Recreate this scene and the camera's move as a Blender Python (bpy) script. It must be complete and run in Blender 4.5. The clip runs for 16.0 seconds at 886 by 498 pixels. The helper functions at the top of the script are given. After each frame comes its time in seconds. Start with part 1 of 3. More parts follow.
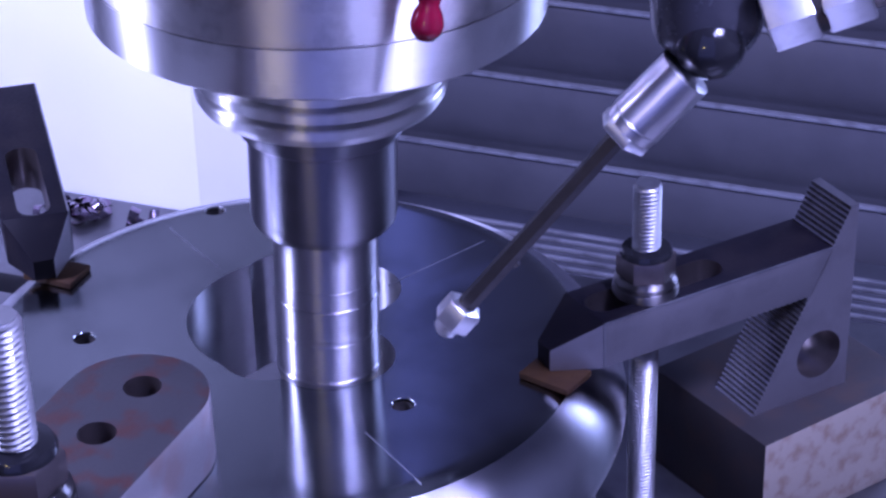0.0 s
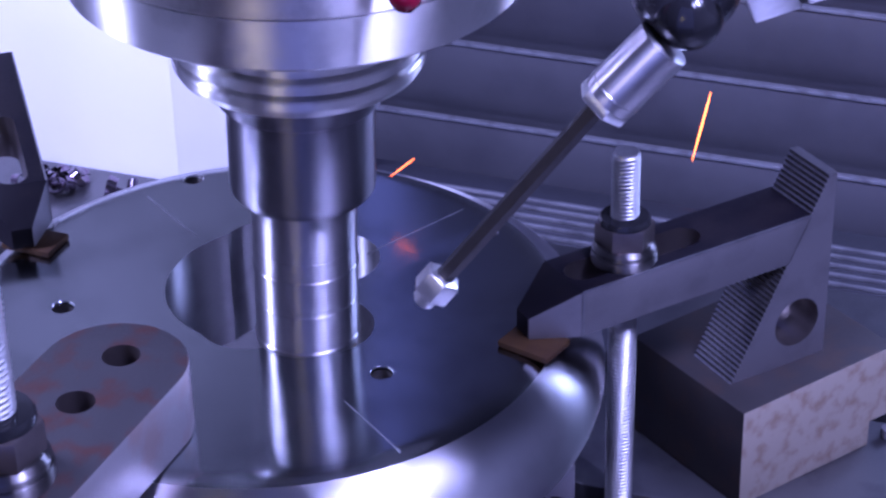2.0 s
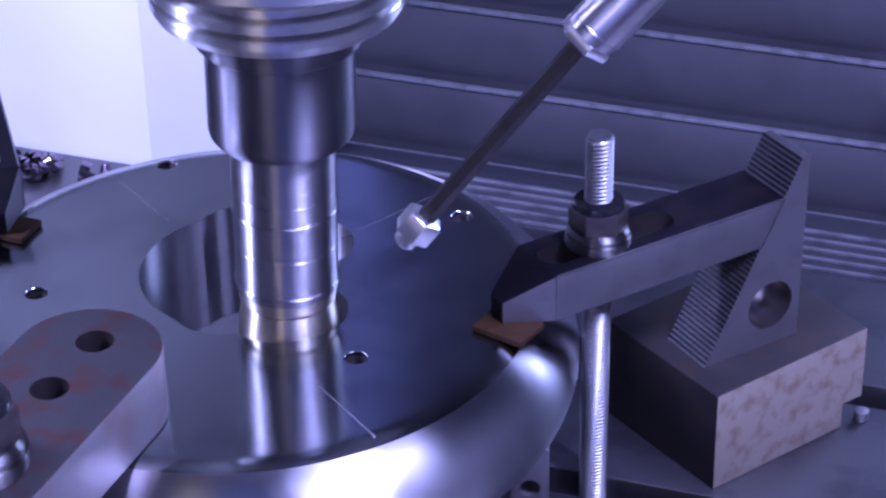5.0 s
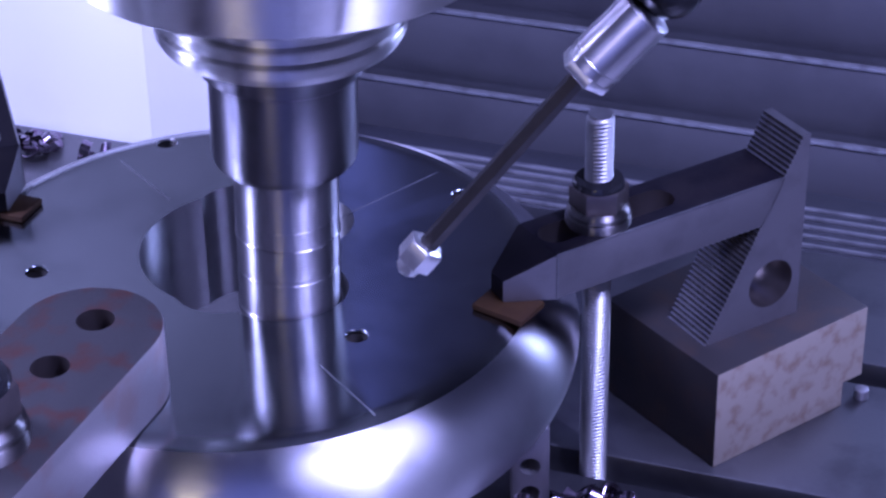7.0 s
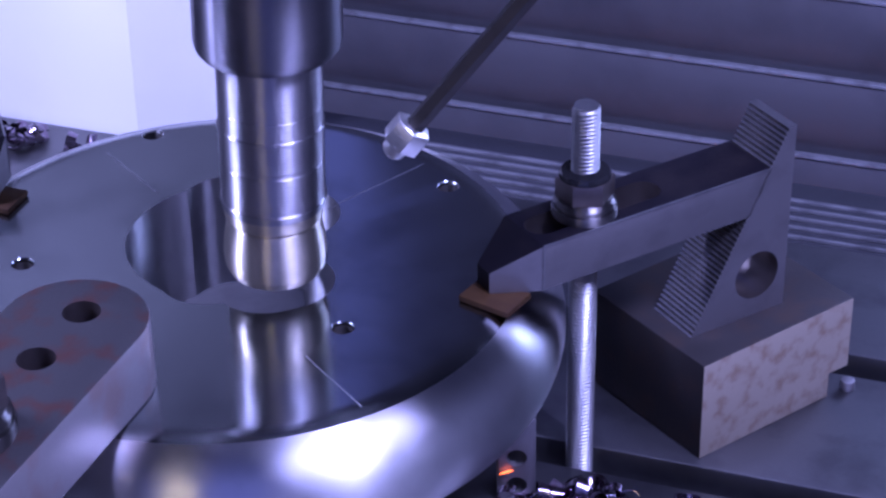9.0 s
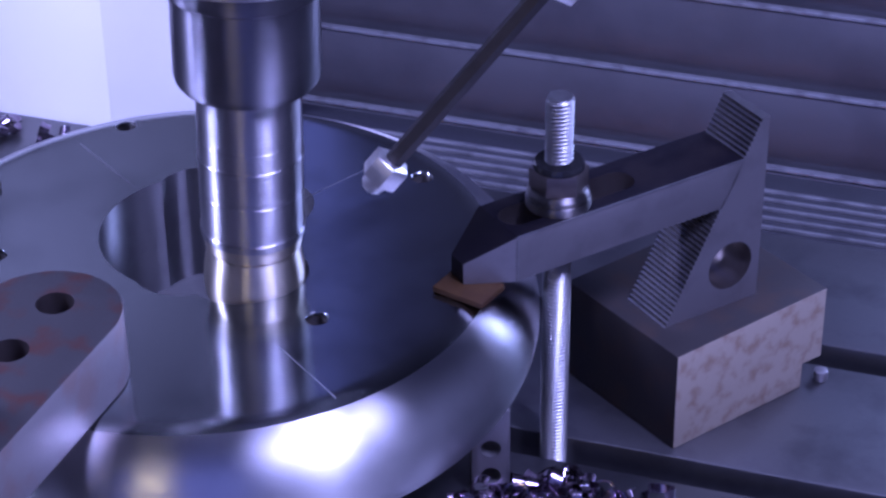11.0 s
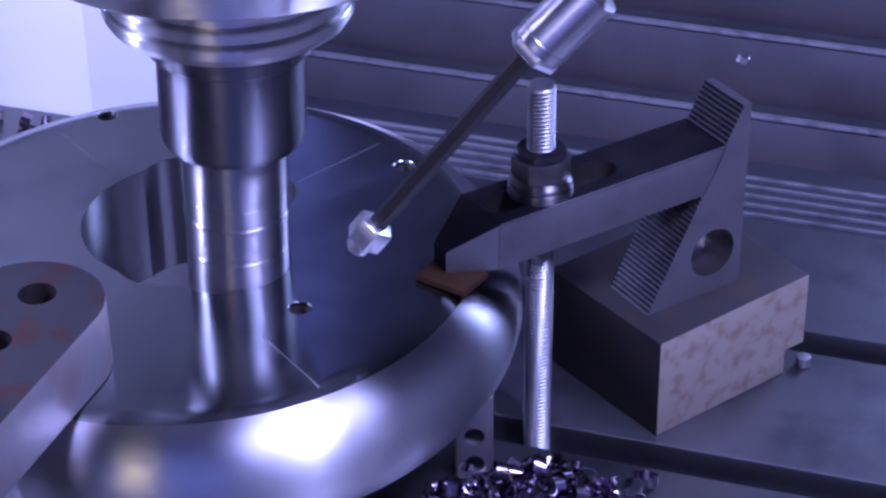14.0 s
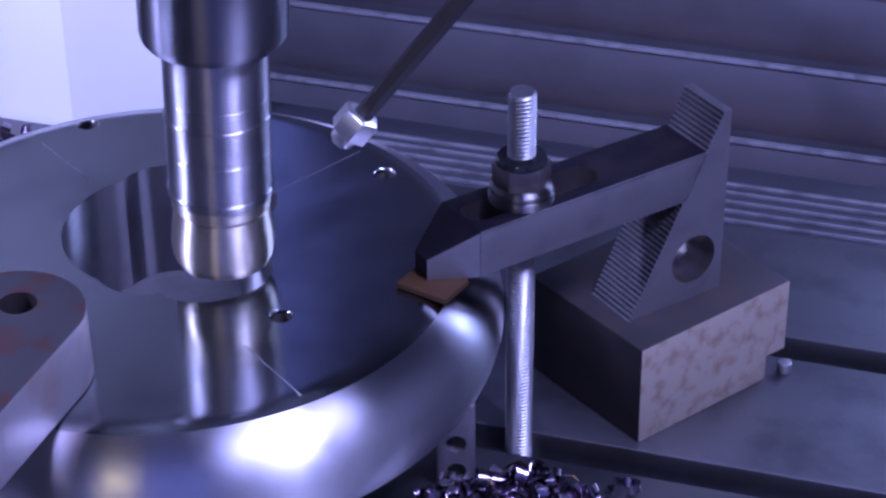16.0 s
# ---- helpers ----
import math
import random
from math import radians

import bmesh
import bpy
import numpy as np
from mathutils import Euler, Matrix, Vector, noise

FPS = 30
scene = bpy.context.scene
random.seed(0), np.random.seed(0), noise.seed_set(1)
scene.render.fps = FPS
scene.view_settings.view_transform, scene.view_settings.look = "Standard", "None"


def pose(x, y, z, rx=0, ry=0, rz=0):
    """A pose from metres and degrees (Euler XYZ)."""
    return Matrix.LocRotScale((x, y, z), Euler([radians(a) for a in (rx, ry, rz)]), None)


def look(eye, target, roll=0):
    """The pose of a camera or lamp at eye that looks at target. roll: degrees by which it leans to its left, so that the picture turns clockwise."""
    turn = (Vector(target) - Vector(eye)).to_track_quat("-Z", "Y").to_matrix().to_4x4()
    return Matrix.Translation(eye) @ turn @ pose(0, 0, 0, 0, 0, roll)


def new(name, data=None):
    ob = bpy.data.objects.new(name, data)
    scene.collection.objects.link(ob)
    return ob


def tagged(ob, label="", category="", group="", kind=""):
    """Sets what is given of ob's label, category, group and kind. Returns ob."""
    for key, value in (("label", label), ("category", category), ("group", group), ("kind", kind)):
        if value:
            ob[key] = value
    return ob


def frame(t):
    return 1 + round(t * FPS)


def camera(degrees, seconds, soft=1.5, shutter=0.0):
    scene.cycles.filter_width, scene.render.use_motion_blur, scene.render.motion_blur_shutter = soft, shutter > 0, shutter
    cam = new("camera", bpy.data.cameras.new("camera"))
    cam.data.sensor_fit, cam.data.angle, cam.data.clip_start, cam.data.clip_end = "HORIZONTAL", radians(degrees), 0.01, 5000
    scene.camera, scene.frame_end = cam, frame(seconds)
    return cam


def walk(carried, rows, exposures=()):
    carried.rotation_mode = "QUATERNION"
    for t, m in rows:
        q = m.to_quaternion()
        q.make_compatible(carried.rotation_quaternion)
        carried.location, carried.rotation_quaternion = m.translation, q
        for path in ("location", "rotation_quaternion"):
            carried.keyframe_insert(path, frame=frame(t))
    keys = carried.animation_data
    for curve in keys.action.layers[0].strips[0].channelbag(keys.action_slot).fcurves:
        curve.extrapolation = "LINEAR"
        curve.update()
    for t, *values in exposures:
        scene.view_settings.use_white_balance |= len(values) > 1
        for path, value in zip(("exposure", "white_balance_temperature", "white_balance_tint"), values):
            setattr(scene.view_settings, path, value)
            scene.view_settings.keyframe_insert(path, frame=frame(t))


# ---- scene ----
# camera: hand-held outside the machine door, turning slowly
EXPOSURES = [(0.0, 0.15, 4880.0, 29.0), (16.0, -0.10, 4820.0, 29.0)]
cam = camera(21.49, 16.0, soft=2.6)
EYE = (0.084, -0.8224, 0.5093)
PATH = [
    (0, 59.455, 1.341, 0.905),
    (0.5, 59.203, 1.268, 0.700),
    (1, 58.852, 1.202, 0.468),
    (1.5, 58.768, 1.132, 0.328),
    (2, 58.673, 1.130, 0.423),
    (2.5, 58.654, 1.049, 0.305),
    (3, 58.590, 0.885, 0.090),
    (3.5, 58.580, 1.042, 0.090),
    (4, 58.464, 0.995, -0.072),
    (6.5, 57.922, 0.969, -0.280),
    (7, 57.754, 0.981, -0.227),
    (7.5, 57.796, 0.941, -0.298),
    (8, 57.637, 0.916, -0.415),
    (8.5, 57.583, 0.908, -0.551),
    (9, 57.544, 0.836, -0.532),
    (11.5, 57.296, 0.525, -1.235),
    (12, 57.307, 0.555, -1.347),
    (12.5, 57.196, 0.580, -1.581),
    (13, 57.185, 0.534, -1.729),
    (13.5, 57.099, 0.564, -1.788),
    (14, 57.022, 0.563, -1.627),
    (14.5, 56.990, 0.555, -1.565),
    (15, 57.075, 0.495, -1.840),
    (15.5, 57.074, 0.415, -1.959),
    (16, 57.204, 0.518, -2.151),
]
walk(cam, [(t, pose(*EYE, a, b, c)) for t, a, b, c in PATH], EXPOSURES)

# ---- world and lights ----
world = bpy.data.worlds.new("world")
scene.world = world
world.use_nodes = True
world.node_tree.nodes["Background"].inputs[0].default_value = (0.30, 0.30, 0.70, 1)
world.node_tree.nodes["Background"].inputs[1].default_value = 0.78


def area_lamp(name, eye, target, w, h, power, colour):
    data = bpy.data.lights.new(name, "AREA")
    data.shape, data.size, data.size_y, data.energy, data.color = "RECTANGLE", w, h, power, colour
    ob = new(name, data)
    ob.matrix_world = look(eye, target)
    return ob


# three tubes of the work light over the door
area_lamp("work_lamp", (0.44, -0.40, 0.74), (0.02, -0.03, 0.0), 0.035, 0.18, 9.5, (0.73, 0.66, 1.0))
area_lamp("work_lamp", (0.31, -0.52, 0.74), (0.02, -0.03, 0.0), 0.10, 0.14, 1.8, (0.73, 0.66, 1.0))
area_lamp("work_lamp", (0.56, -0.24, 0.70), (0.02, -0.03, 0.0), 0.12, 0.12, 1.6, (0.73, 0.66, 1.0))
# two unseen fills, added for the white left wall and the rim's right
area_lamp("side_fill", (-0.52, -0.02, 0.46), (-0.30, 0.22, -0.05), 0.06, 0.30, 9.0, (0.76, 0.70, 1.0))
area_lamp("back_fill", (0.68, 0.42, 0.27), (0.1, 0.0, 0.0), 0.22, 0.22, 2.4, (0.66, 0.68, 1.0))
area_lamp("signal_lamp", (-0.22, -0.98, 0.36), (0.0, -0.05, 0.0), 0.014, 0.10, 0.55, (1.0, 0.72, 0.18))

# ---- materials ----


def shader(name):
    m = bpy.data.materials.new(name)
    m.use_nodes = True
    return m, m.node_tree.nodes, m.node_tree.links, m.node_tree.nodes["Principled BSDF"]


def metal(name, base, rough, grain=900.0, stain=40.0, stain_col=None, stain_amt=0.35, bump=0.05, metallic=1.0, stretch=(1, 1, 1), rvar=0.12, turned=0.0, grooves=0.0, centre=(0, 0), gloss=0.5, lines_at=2200.0):
    m, nodes, links, p = shader(name)
    tc = nodes.new("ShaderNodeTexCoord")
    mp = nodes.new("ShaderNodeMapping")
    mp.inputs["Scale"].default_value = stretch
    links.new(tc.outputs["Object"], mp.inputs[0])
    big, fine = nodes.new("ShaderNodeTexNoise"), nodes.new("ShaderNodeTexNoise")
    big.inputs["Scale"].default_value, big.inputs["Detail"].default_value = stain, 6
    fine.inputs["Scale"].default_value, fine.inputs["Detail"].default_value = grain, 3
    links.new(tc.outputs["Object"], big.inputs["Vector"])
    links.new(mp.outputs[0], fine.inputs["Vector"])
    ramp = nodes.new("ShaderNodeMapRange")
    ramp.inputs[1].default_value, ramp.inputs[2].default_value = 0.48, 0.68
    ramp.inputs[4].default_value = stain_amt
    links.new(big.outputs[0], ramp.inputs[0])
    mix = nodes.new("ShaderNodeMix")
    mix.data_type = "RGBA"
    mix.inputs[6].default_value = (*base, 1)
    mix.inputs[7].default_value = (*(stain_col or [c * 0.55 for c in base]), 1)
    links.new(ramp.outputs[0], mix.inputs[0])
    links.new(mix.outputs[2], p.inputs["Base Color"])
    rr = nodes.new("ShaderNodeMapRange")
    rr.inputs[3].default_value, rr.inputs[4].default_value = rough - rvar / 2, rough + rvar
    links.new(fine.outputs[0], rr.inputs[0])
    links.new(rr.outputs[0], p.inputs["Roughness"])
    b = nodes.new("ShaderNodeBump")
    b.inputs["Strength"].default_value, b.inputs["Distance"].default_value = bump, 0.0004
    links.new(fine.outputs[0], b.inputs["Height"])
    links.new(b.outputs[0], p.inputs["Normal"])
    if grooves:
        # fine lathe grooves: they follow the radius and the height only
        shift, flat, length = nodes.new("ShaderNodeVectorMath"), nodes.new("ShaderNodeVectorMath"), nodes.new("ShaderNodeVectorMath")
        shift.operation, flat.operation, length.operation = "SUBTRACT", "MULTIPLY", "LENGTH"
        shift.inputs[1].default_value, flat.inputs[1].default_value = (*centre, 0), (1, 1, 0)
        links.new(tc.outputs["Object"], shift.inputs[0])
        links.new(shift.outputs[0], flat.inputs[0])
        links.new(flat.outputs[0], length.inputs[0])
        sep, comb, lines = nodes.new("ShaderNodeSeparateXYZ"), nodes.new("ShaderNodeCombineXYZ"), nodes.new("ShaderNodeTexNoise")
        links.new(tc.outputs["Object"], sep.inputs[0])
        links.new(length.outputs["Value"], comb.inputs[0])
        links.new(sep.outputs[2], comb.inputs[2])
        lines.inputs["Scale"].default_value, lines.inputs["Detail"].default_value = lines_at, 2
        links.new(comb.outputs[0], lines.inputs["Vector"])
        links.new(lines.outputs[0], b.inputs["Height"])
        b.inputs["Strength"].default_value = grooves
    p.inputs["Metallic"].default_value, p.inputs["Specular IOR Level"].default_value = metallic, gloss
    if turned:
        tan = nodes.new("ShaderNodeTangent")
        tan.direction_type, tan.axis = "RADIAL", "Z"
        links.new(tan.outputs[0], p.inputs["Tangent"])
        p.inputs["Anisotropic"].default_value, p.inputs["Anisotropic Rotation"].default_value = turned, 0.25
    return m


RIM = metal("turned_steel", (0.56, 0.56, 0.58), 0.29, 60, 40, stain_amt=0.3, turned=1.0, rvar=0.03, grooves=0.16, lines_at=4000.0, centre=(-0.004, -0.028))
PLATE = metal("ground_steel", (0.34, 0.355, 0.37), 0.16, 40, 26, (0.22, 0.23, 0.245), bump=0.0, stain_amt=0.75, turned=0.6, rvar=0.06)
BORE = metal("bored_steel", (0.38, 0.38, 0.40), 0.40, 60, 60, turned=1.0, rvar=0.04, grooves=0.3)
TOOL = metal("hard_steel", (0.41, 0.40, 0.42), 0.33, 60, 50, turned=1.0, rvar=0.05, grooves=0.6)
HOLDER = metal("black_oxide_steel", (0.22, 0.215, 0.235), 0.33, 60, 50, turned=1.0, rvar=0.05, grooves=0.6)
CHROME = metal("polished_steel", (0.82, 0.81, 0.80), 0.33, 120, 60, turned=1.0, rvar=0.05, grooves=0.5)
SATIN = metal("satin_steel", (0.76, 0.74, 0.72), 0.44, 60, 90, stain_amt=0.6, turned=1.0, rvar=0.06, grooves=0.5)
BRASSY = metal("straw_steel", (0.66, 0.61, 0.50), 0.36, 60, 60, turned=1.0, rvar=0.06, grooves=0.5)
BLACK = metal("black_steel", (0.007, 0.006, 0.009), 0.45, 700, 50, (0.022, 0.018, 0.018), 0.4, bump=0.1, metallic=0.0, gloss=0.13)
# dark scale, and shade painted into side faces and recesses
DARK = metal("scaled_and_shaded_steel", (0.036, 0.033, 0.033), 0.45, 600, 70, (0.06, 0.04, 0.03), 0.5, bump=0.12, metallic=0.25, gloss=0.15)
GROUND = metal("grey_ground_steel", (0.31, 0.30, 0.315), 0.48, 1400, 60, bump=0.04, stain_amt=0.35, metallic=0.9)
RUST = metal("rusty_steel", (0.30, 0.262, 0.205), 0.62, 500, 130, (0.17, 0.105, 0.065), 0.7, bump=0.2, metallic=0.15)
NUT = metal("oiled_nut_steel", (0.19, 0.165, 0.16), 0.32, 300, 120, bump=0.05, metallic=0.9)
WASHER = metal("oiled_washer_steel", (0.20, 0.19, 0.19), 0.34, 60, 90, turned=1.0, rvar=0.05, grooves=0.4)
# steel of the tooth tops, with the light they catch in its colour
TEETH = metal("lit_tread_steel", (0.54, 0.53, 0.55), 0.34, 300, 120, bump=0.05)
STRAP = metal("worn_strap_steel", (0.055, 0.053, 0.055), 0.5, 700, 90, (0.075, 0.032, 0.026), 0.9, bump=0.15, metallic=0.6)
# the strap's steel again, paler for the light on its sides
LIT_SIDE = metal("lit_strap_side", (0.30, 0.285, 0.29), 0.42, 900, 60, (0.28, 0.2, 0.18), 0.6, bump=0.12, metallic=0.7)
COPPER = metal("copper_sheet", (0.058, 0.030, 0.011), 0.6, 900, 120, (0.032, 0.015, 0.009), 0.6, bump=0.1, metallic=0.2, gloss=0.25)
ZINC = metal("zinc_stud", (0.42, 0.42, 0.43), 0.42, 900, 120, bump=0.05)
COVER = metal("cover_sheet", (0.115, 0.115, 0.13), 0.52, 500, 14, (0.095, 0.095, 0.11), 0.7, bump=0.08)
SLIDE = metal("oily_slide_sheet", (0.19, 0.19, 0.205), 0.5, 300, 14, (0.13, 0.13, 0.145), 0.7, bump=0.08, metallic=0.3, stretch=(0.15, 1, 1))
# light caught on the slide cover's lips, put into a pale colour
LIT_LIP = metal("lit_sheet_lip", (0.42, 0.43, 0.46), 0.5, 400, 90, (0.25, 0.25, 0.27), 0.9, bump=0.1, metallic=0.2)
# light on rib, sill and clamp edges, painted in; also colours scribed lines
LIP = metal("lit_lip_and_scribe", (0.36, 0.36, 0.38), 0.5, 400, 60, (0.19, 0.19, 0.21), 0.9, bump=0.1)
TABLE = metal("cast_iron", (0.175, 0.175, 0.185), 0.42, 900, 40, (0.10, 0.10, 0.11), 0.6, bump=0.1)
WHITE = metal("white_enamel", (0.8, 0.8, 0.82), 0.35, 300, 9, (0.72, 0.72, 0.76), 0.5, bump=0.03, metallic=0.0)
GREY = metal("pale_grey_enamel", (0.075, 0.077, 0.085), 0.5, 300, 9, bump=0.03, metallic=0.0)
PALE = metal("light_grey_enamel", (0.34, 0.345, 0.36), 0.45, 300, 9, bump=0.03, metallic=0.0)
# tone of unseen panels, dark to dim what plate and rim reflect
DIM_PANEL = metal("dim_reflection_grey", (0.035, 0.037, 0.04), 0.5, 300, 9, bump=0.03, metallic=0.0)
DARKWALL = metal("grey_enamel", (0.105, 0.105, 0.11), 0.5, 300, 9, bump=0.03, metallic=0.0)
RED = metal("red_plastic", (0.17, 0.004, 0.022), 0.12, 300, 90, bump=0.02, metallic=0.0)
PLASTIC = metal("black_plastic", (0.012, 0.012, 0.014), 0.12, 300, 90, (0.02, 0.02, 0.02), 0.3, bump=0.02, metallic=0.0)
SLEEVE = metal("satin_sleeve_steel", (0.62, 0.61, 0.62), 0.36, 300, 90, turned=0.8, rvar=0.08, grooves=0.15)
HOOD = metal("oily_black_plastic", (0.035, 0.035, 0.042), 0.22, 300, 60, (0.06, 0.06, 0.07), 0.5, bump=0.05, metallic=0.0)
ALU = metal("bright_aluminium", (0.85, 0.85, 0.86), 0.3, 700, 200, bump=0.1, stain_amt=0.2)
PIPE = metal("dark_pipe_steel", (0.09, 0.085, 0.085), 0.38, 700, 120, bump=0.1)
CHIP = metal("chip_steel", (0.30, 0.26, 0.32), 0.16, 900, 300, (0.14, 0.08, 0.14), 0.8, bump=0.05)

# ---- mesh helpers ----


def finish(bm, smooth=40.0):
    bmesh.ops.recalc_face_normals(bm, faces=bm.faces)
    for e in bm.edges:
        if len(e.link_faces) == 2:
            e.smooth = e.calc_face_angle(0.0) < radians(smooth)
    for face in bm.faces:
        face.smooth = True
    return bm


def part(name, bm, material, parent=None, label="", at=None, smooth=40.0, other=None, test=None):
    """other: further materials; the test gives a face's number, from 0"""
    finish(bm, smooth)
    if other:
        bm.normal_update()
        for face in bm.faces:
            face.material_index = int(test(face))
    me = bpy.data.meshes.new(name)
    bm.to_mesh(me)
    bm.free()
    me.materials.append(material)
    for extra in other or ():
        me.materials.append(extra)
    ob = new(name, me)
    if parent is not None:
        ob.parent = parent
    if at is not None:
        ob.matrix_basis = at
    return tagged(ob, label)


def prism(points, z0, z1, bevel=0.0):
    bm = bmesh.new()
    low = [bm.verts.new((x, y, z0)) for x, y in points]
    high = [bm.verts.new((x, y, z1)) for x, y in points]
    n = len(points)
    bm.faces.new(low[::-1])
    bm.faces.new(high)
    for i in range(n):
        bm.faces.new((low[i], low[(i + 1) % n], high[(i + 1) % n], high[i]))
    if bevel:
        bmesh.ops.recalc_face_normals(bm, faces=bm.faces)
        sharp = [e for e in bm.edges if e.calc_face_angle(0) > radians(35)]
        bmesh.ops.bevel(bm, geom=sharp, offset=bevel, segments=2, affect="EDGES", profile=0.5)
    return bm


def box(x0, x1, y0, y1, z0, z1, bevel=0.0):
    return prism([(x0, y0), (x1, y0), (x1, y1), (x0, y1)], z0, z1, bevel)


def lathe(profile, n=64, close=False):
    """profile: radius and height, from the bottom to the top; turned about z"""
    bm = bmesh.new()
    rings = []
    for r, z in profile:
        if r < 1e-6:
            rings.append([bm.verts.new((0, 0, z))])
        else:
            rings.append([bm.verts.new((r * math.cos(2 * math.pi * i / n), r * math.sin(2 * math.pi * i / n), z)) for i in range(n)])
    pairs = list(zip(rings, rings[1:])) + ([(rings[-1], rings[0])] if close else [])
    for a, b in pairs:
        for i in range(n):
            j = (i + 1) % n
            if len(a) == 1:
                bm.faces.new((a[0], b[j], b[i]))
            elif len(b) == 1:
                bm.faces.new((a[i], a[j], b[0]))
            else:
                bm.faces.new((a[i], a[j], b[j], b[i]))
    if not close:
        for ring in (rings[0], rings[-1]):
            if len(ring) > 2:
                bm.faces.new(ring)
    return bm


def rounded(r, z0, z1, b):
    """the profile of a cylinder with rounded ends"""
    return [(0, z0), (r - b, z0), (r - 0.3 * b, z0 + 0.3 * b), (r, z0 + b), (r, z1 - b), (r - 0.3 * b, z1 - 0.3 * b), (r - b, z1), (0, z1)]


def thread(r, z0, z1, pitch, depth, n=32):
    """a stud with a cut thread: the groove climbs one pitch a turn"""
    bm = bmesh.new()
    steps = int((z1 - z0) / (pitch / 4))
    rings = []
    for k in range(steps + 1):
        ring = []
        for i in range(n):
            a = 2 * math.pi * i / n
            z = z0 + (z1 - z0) * k / steps
            u = ((z / pitch) - i / n) % 1.0
            rr = r - depth * abs(2 * u - 1)
            if z > z1 - 0.0012:
                rr = min(rr, r - depth)
            ring.append(bm.verts.new((rr * math.cos(a), rr * math.sin(a), z)))
        rings.append(ring)
    for a, b in zip(rings, rings[1:]):
        for i in range(n):
            j = (i + 1) % n
            bm.faces.new((a[i], a[j], b[j], b[i]))
    bm.faces.new(rings[0][::-1])
    bm.faces.new(rings[-1])
    return bm


def hexagon(r, z0, z1, hole=0.0):
    """a hexagon nut with chamfered corners"""
    bm = prism([(r * math.cos(math.pi / 3 * i), r * math.sin(math.pi / 3 * i)) for i in range(6)], z0, z1)
    caps = [e for e in bm.edges if abs(e.verts[0].co.z - e.verts[1].co.z) < 1e-9]
    bmesh.ops.bevel(bm, geom=caps, offset=r * 0.09, segments=2, affect="EDGES", profile=0.5)
    return bm


def cut(bm, cutters):
    """bm less the cutters, all of them closed"""
    made = []
    for b in (bm, *cutters):
        bmesh.ops.recalc_face_normals(b, faces=b.faces)
        me = bpy.data.meshes.new("raw")
        b.to_mesh(me)
        b.free()
        made.append(new("raw", me))
    for c in made[1:]:
        mod = made[0].modifiers.new("cut", "BOOLEAN")
        mod.object, mod.operation, mod.solver = c, "DIFFERENCE", "EXACT"
    done = bmesh.new()
    done.from_mesh(made[0].evaluated_get(bpy.context.evaluated_depsgraph_get()).to_mesh())
    for ob in made:
        me = ob.data
        bpy.data.objects.remove(ob)
        bpy.data.meshes.remove(me)
    return done


def moved(bm, m):
    bmesh.ops.transform(bm, matrix=m, verts=bm.verts)
    return bm


def empty(name, m, label, category, group=""):
    ob = new(name)
    ob.matrix_basis = m
    return tagged(ob, label, category, group)


TURN = -19.0
AXES = pose(0, 0, 0, 0, 0, TURN)      # the machine's own axes: x along the table, y to the back
TOP = -0.094                           # the table's top

# ---- structure ----


def machine_table():
    bands = [(-0.40, -0.1987), (-0.1827, -0.0987), (-0.0827, 0.0013), (0.0173, 0.1014), (0.1174, 0.203)]
    bed = part("machine_table", box(-0.75, 0.9, -0.40, 0.203, TOP - 0.08, TOP - 0.022), TABLE, None, at=AXES)
    tagged(bed, "dark cast iron machine table with T-slots", "machine table", kind="structure")
    for y0, y1 in bands:
        part("table_band", box(-0.75, 0.9, y0, y1, TOP - 0.0222, TOP, 0.0012), TABLE, bed)
    return bed


LEFT = -0.078                          # where the way covers end, along the table


def way_covers():
    for i in range(6):
        y = 0.2065 + 0.0066 * i
        z = TOP - 0.010 + 0.0012 * i
        ob = part("cover_rib", box(LEFT, 0.9, y, y + 0.0060, z - 0.02, z, 0.0006), COVER, at=AXES)
        tagged(ob, "thin steel lip of a telescopic way cover", "way cover", "way cover ribs", "structure")
        # pale strip in place of the light along the lip
        part("lit_edge", box(LEFT, 0.9, y - 0.0004, y + 0.0012, z - 0.0025, z + 0.0006, 0.0004), LIP, ob)
    sill = part("cover_sill", box(LEFT, 0.9, 0.2462, 0.264, TOP - 0.034, TOP - 0.0035, 0.0008), COVER, at=AXES)
    tagged(sill, "narrow dark sheet steel sill behind the ribs", "way cover", kind="structure")
    part("lit_edge", box(LEFT, 0.9, 0.2456, 0.2482, TOP - 0.0058, TOP - 0.0028, 0.0007), LIP, sill)


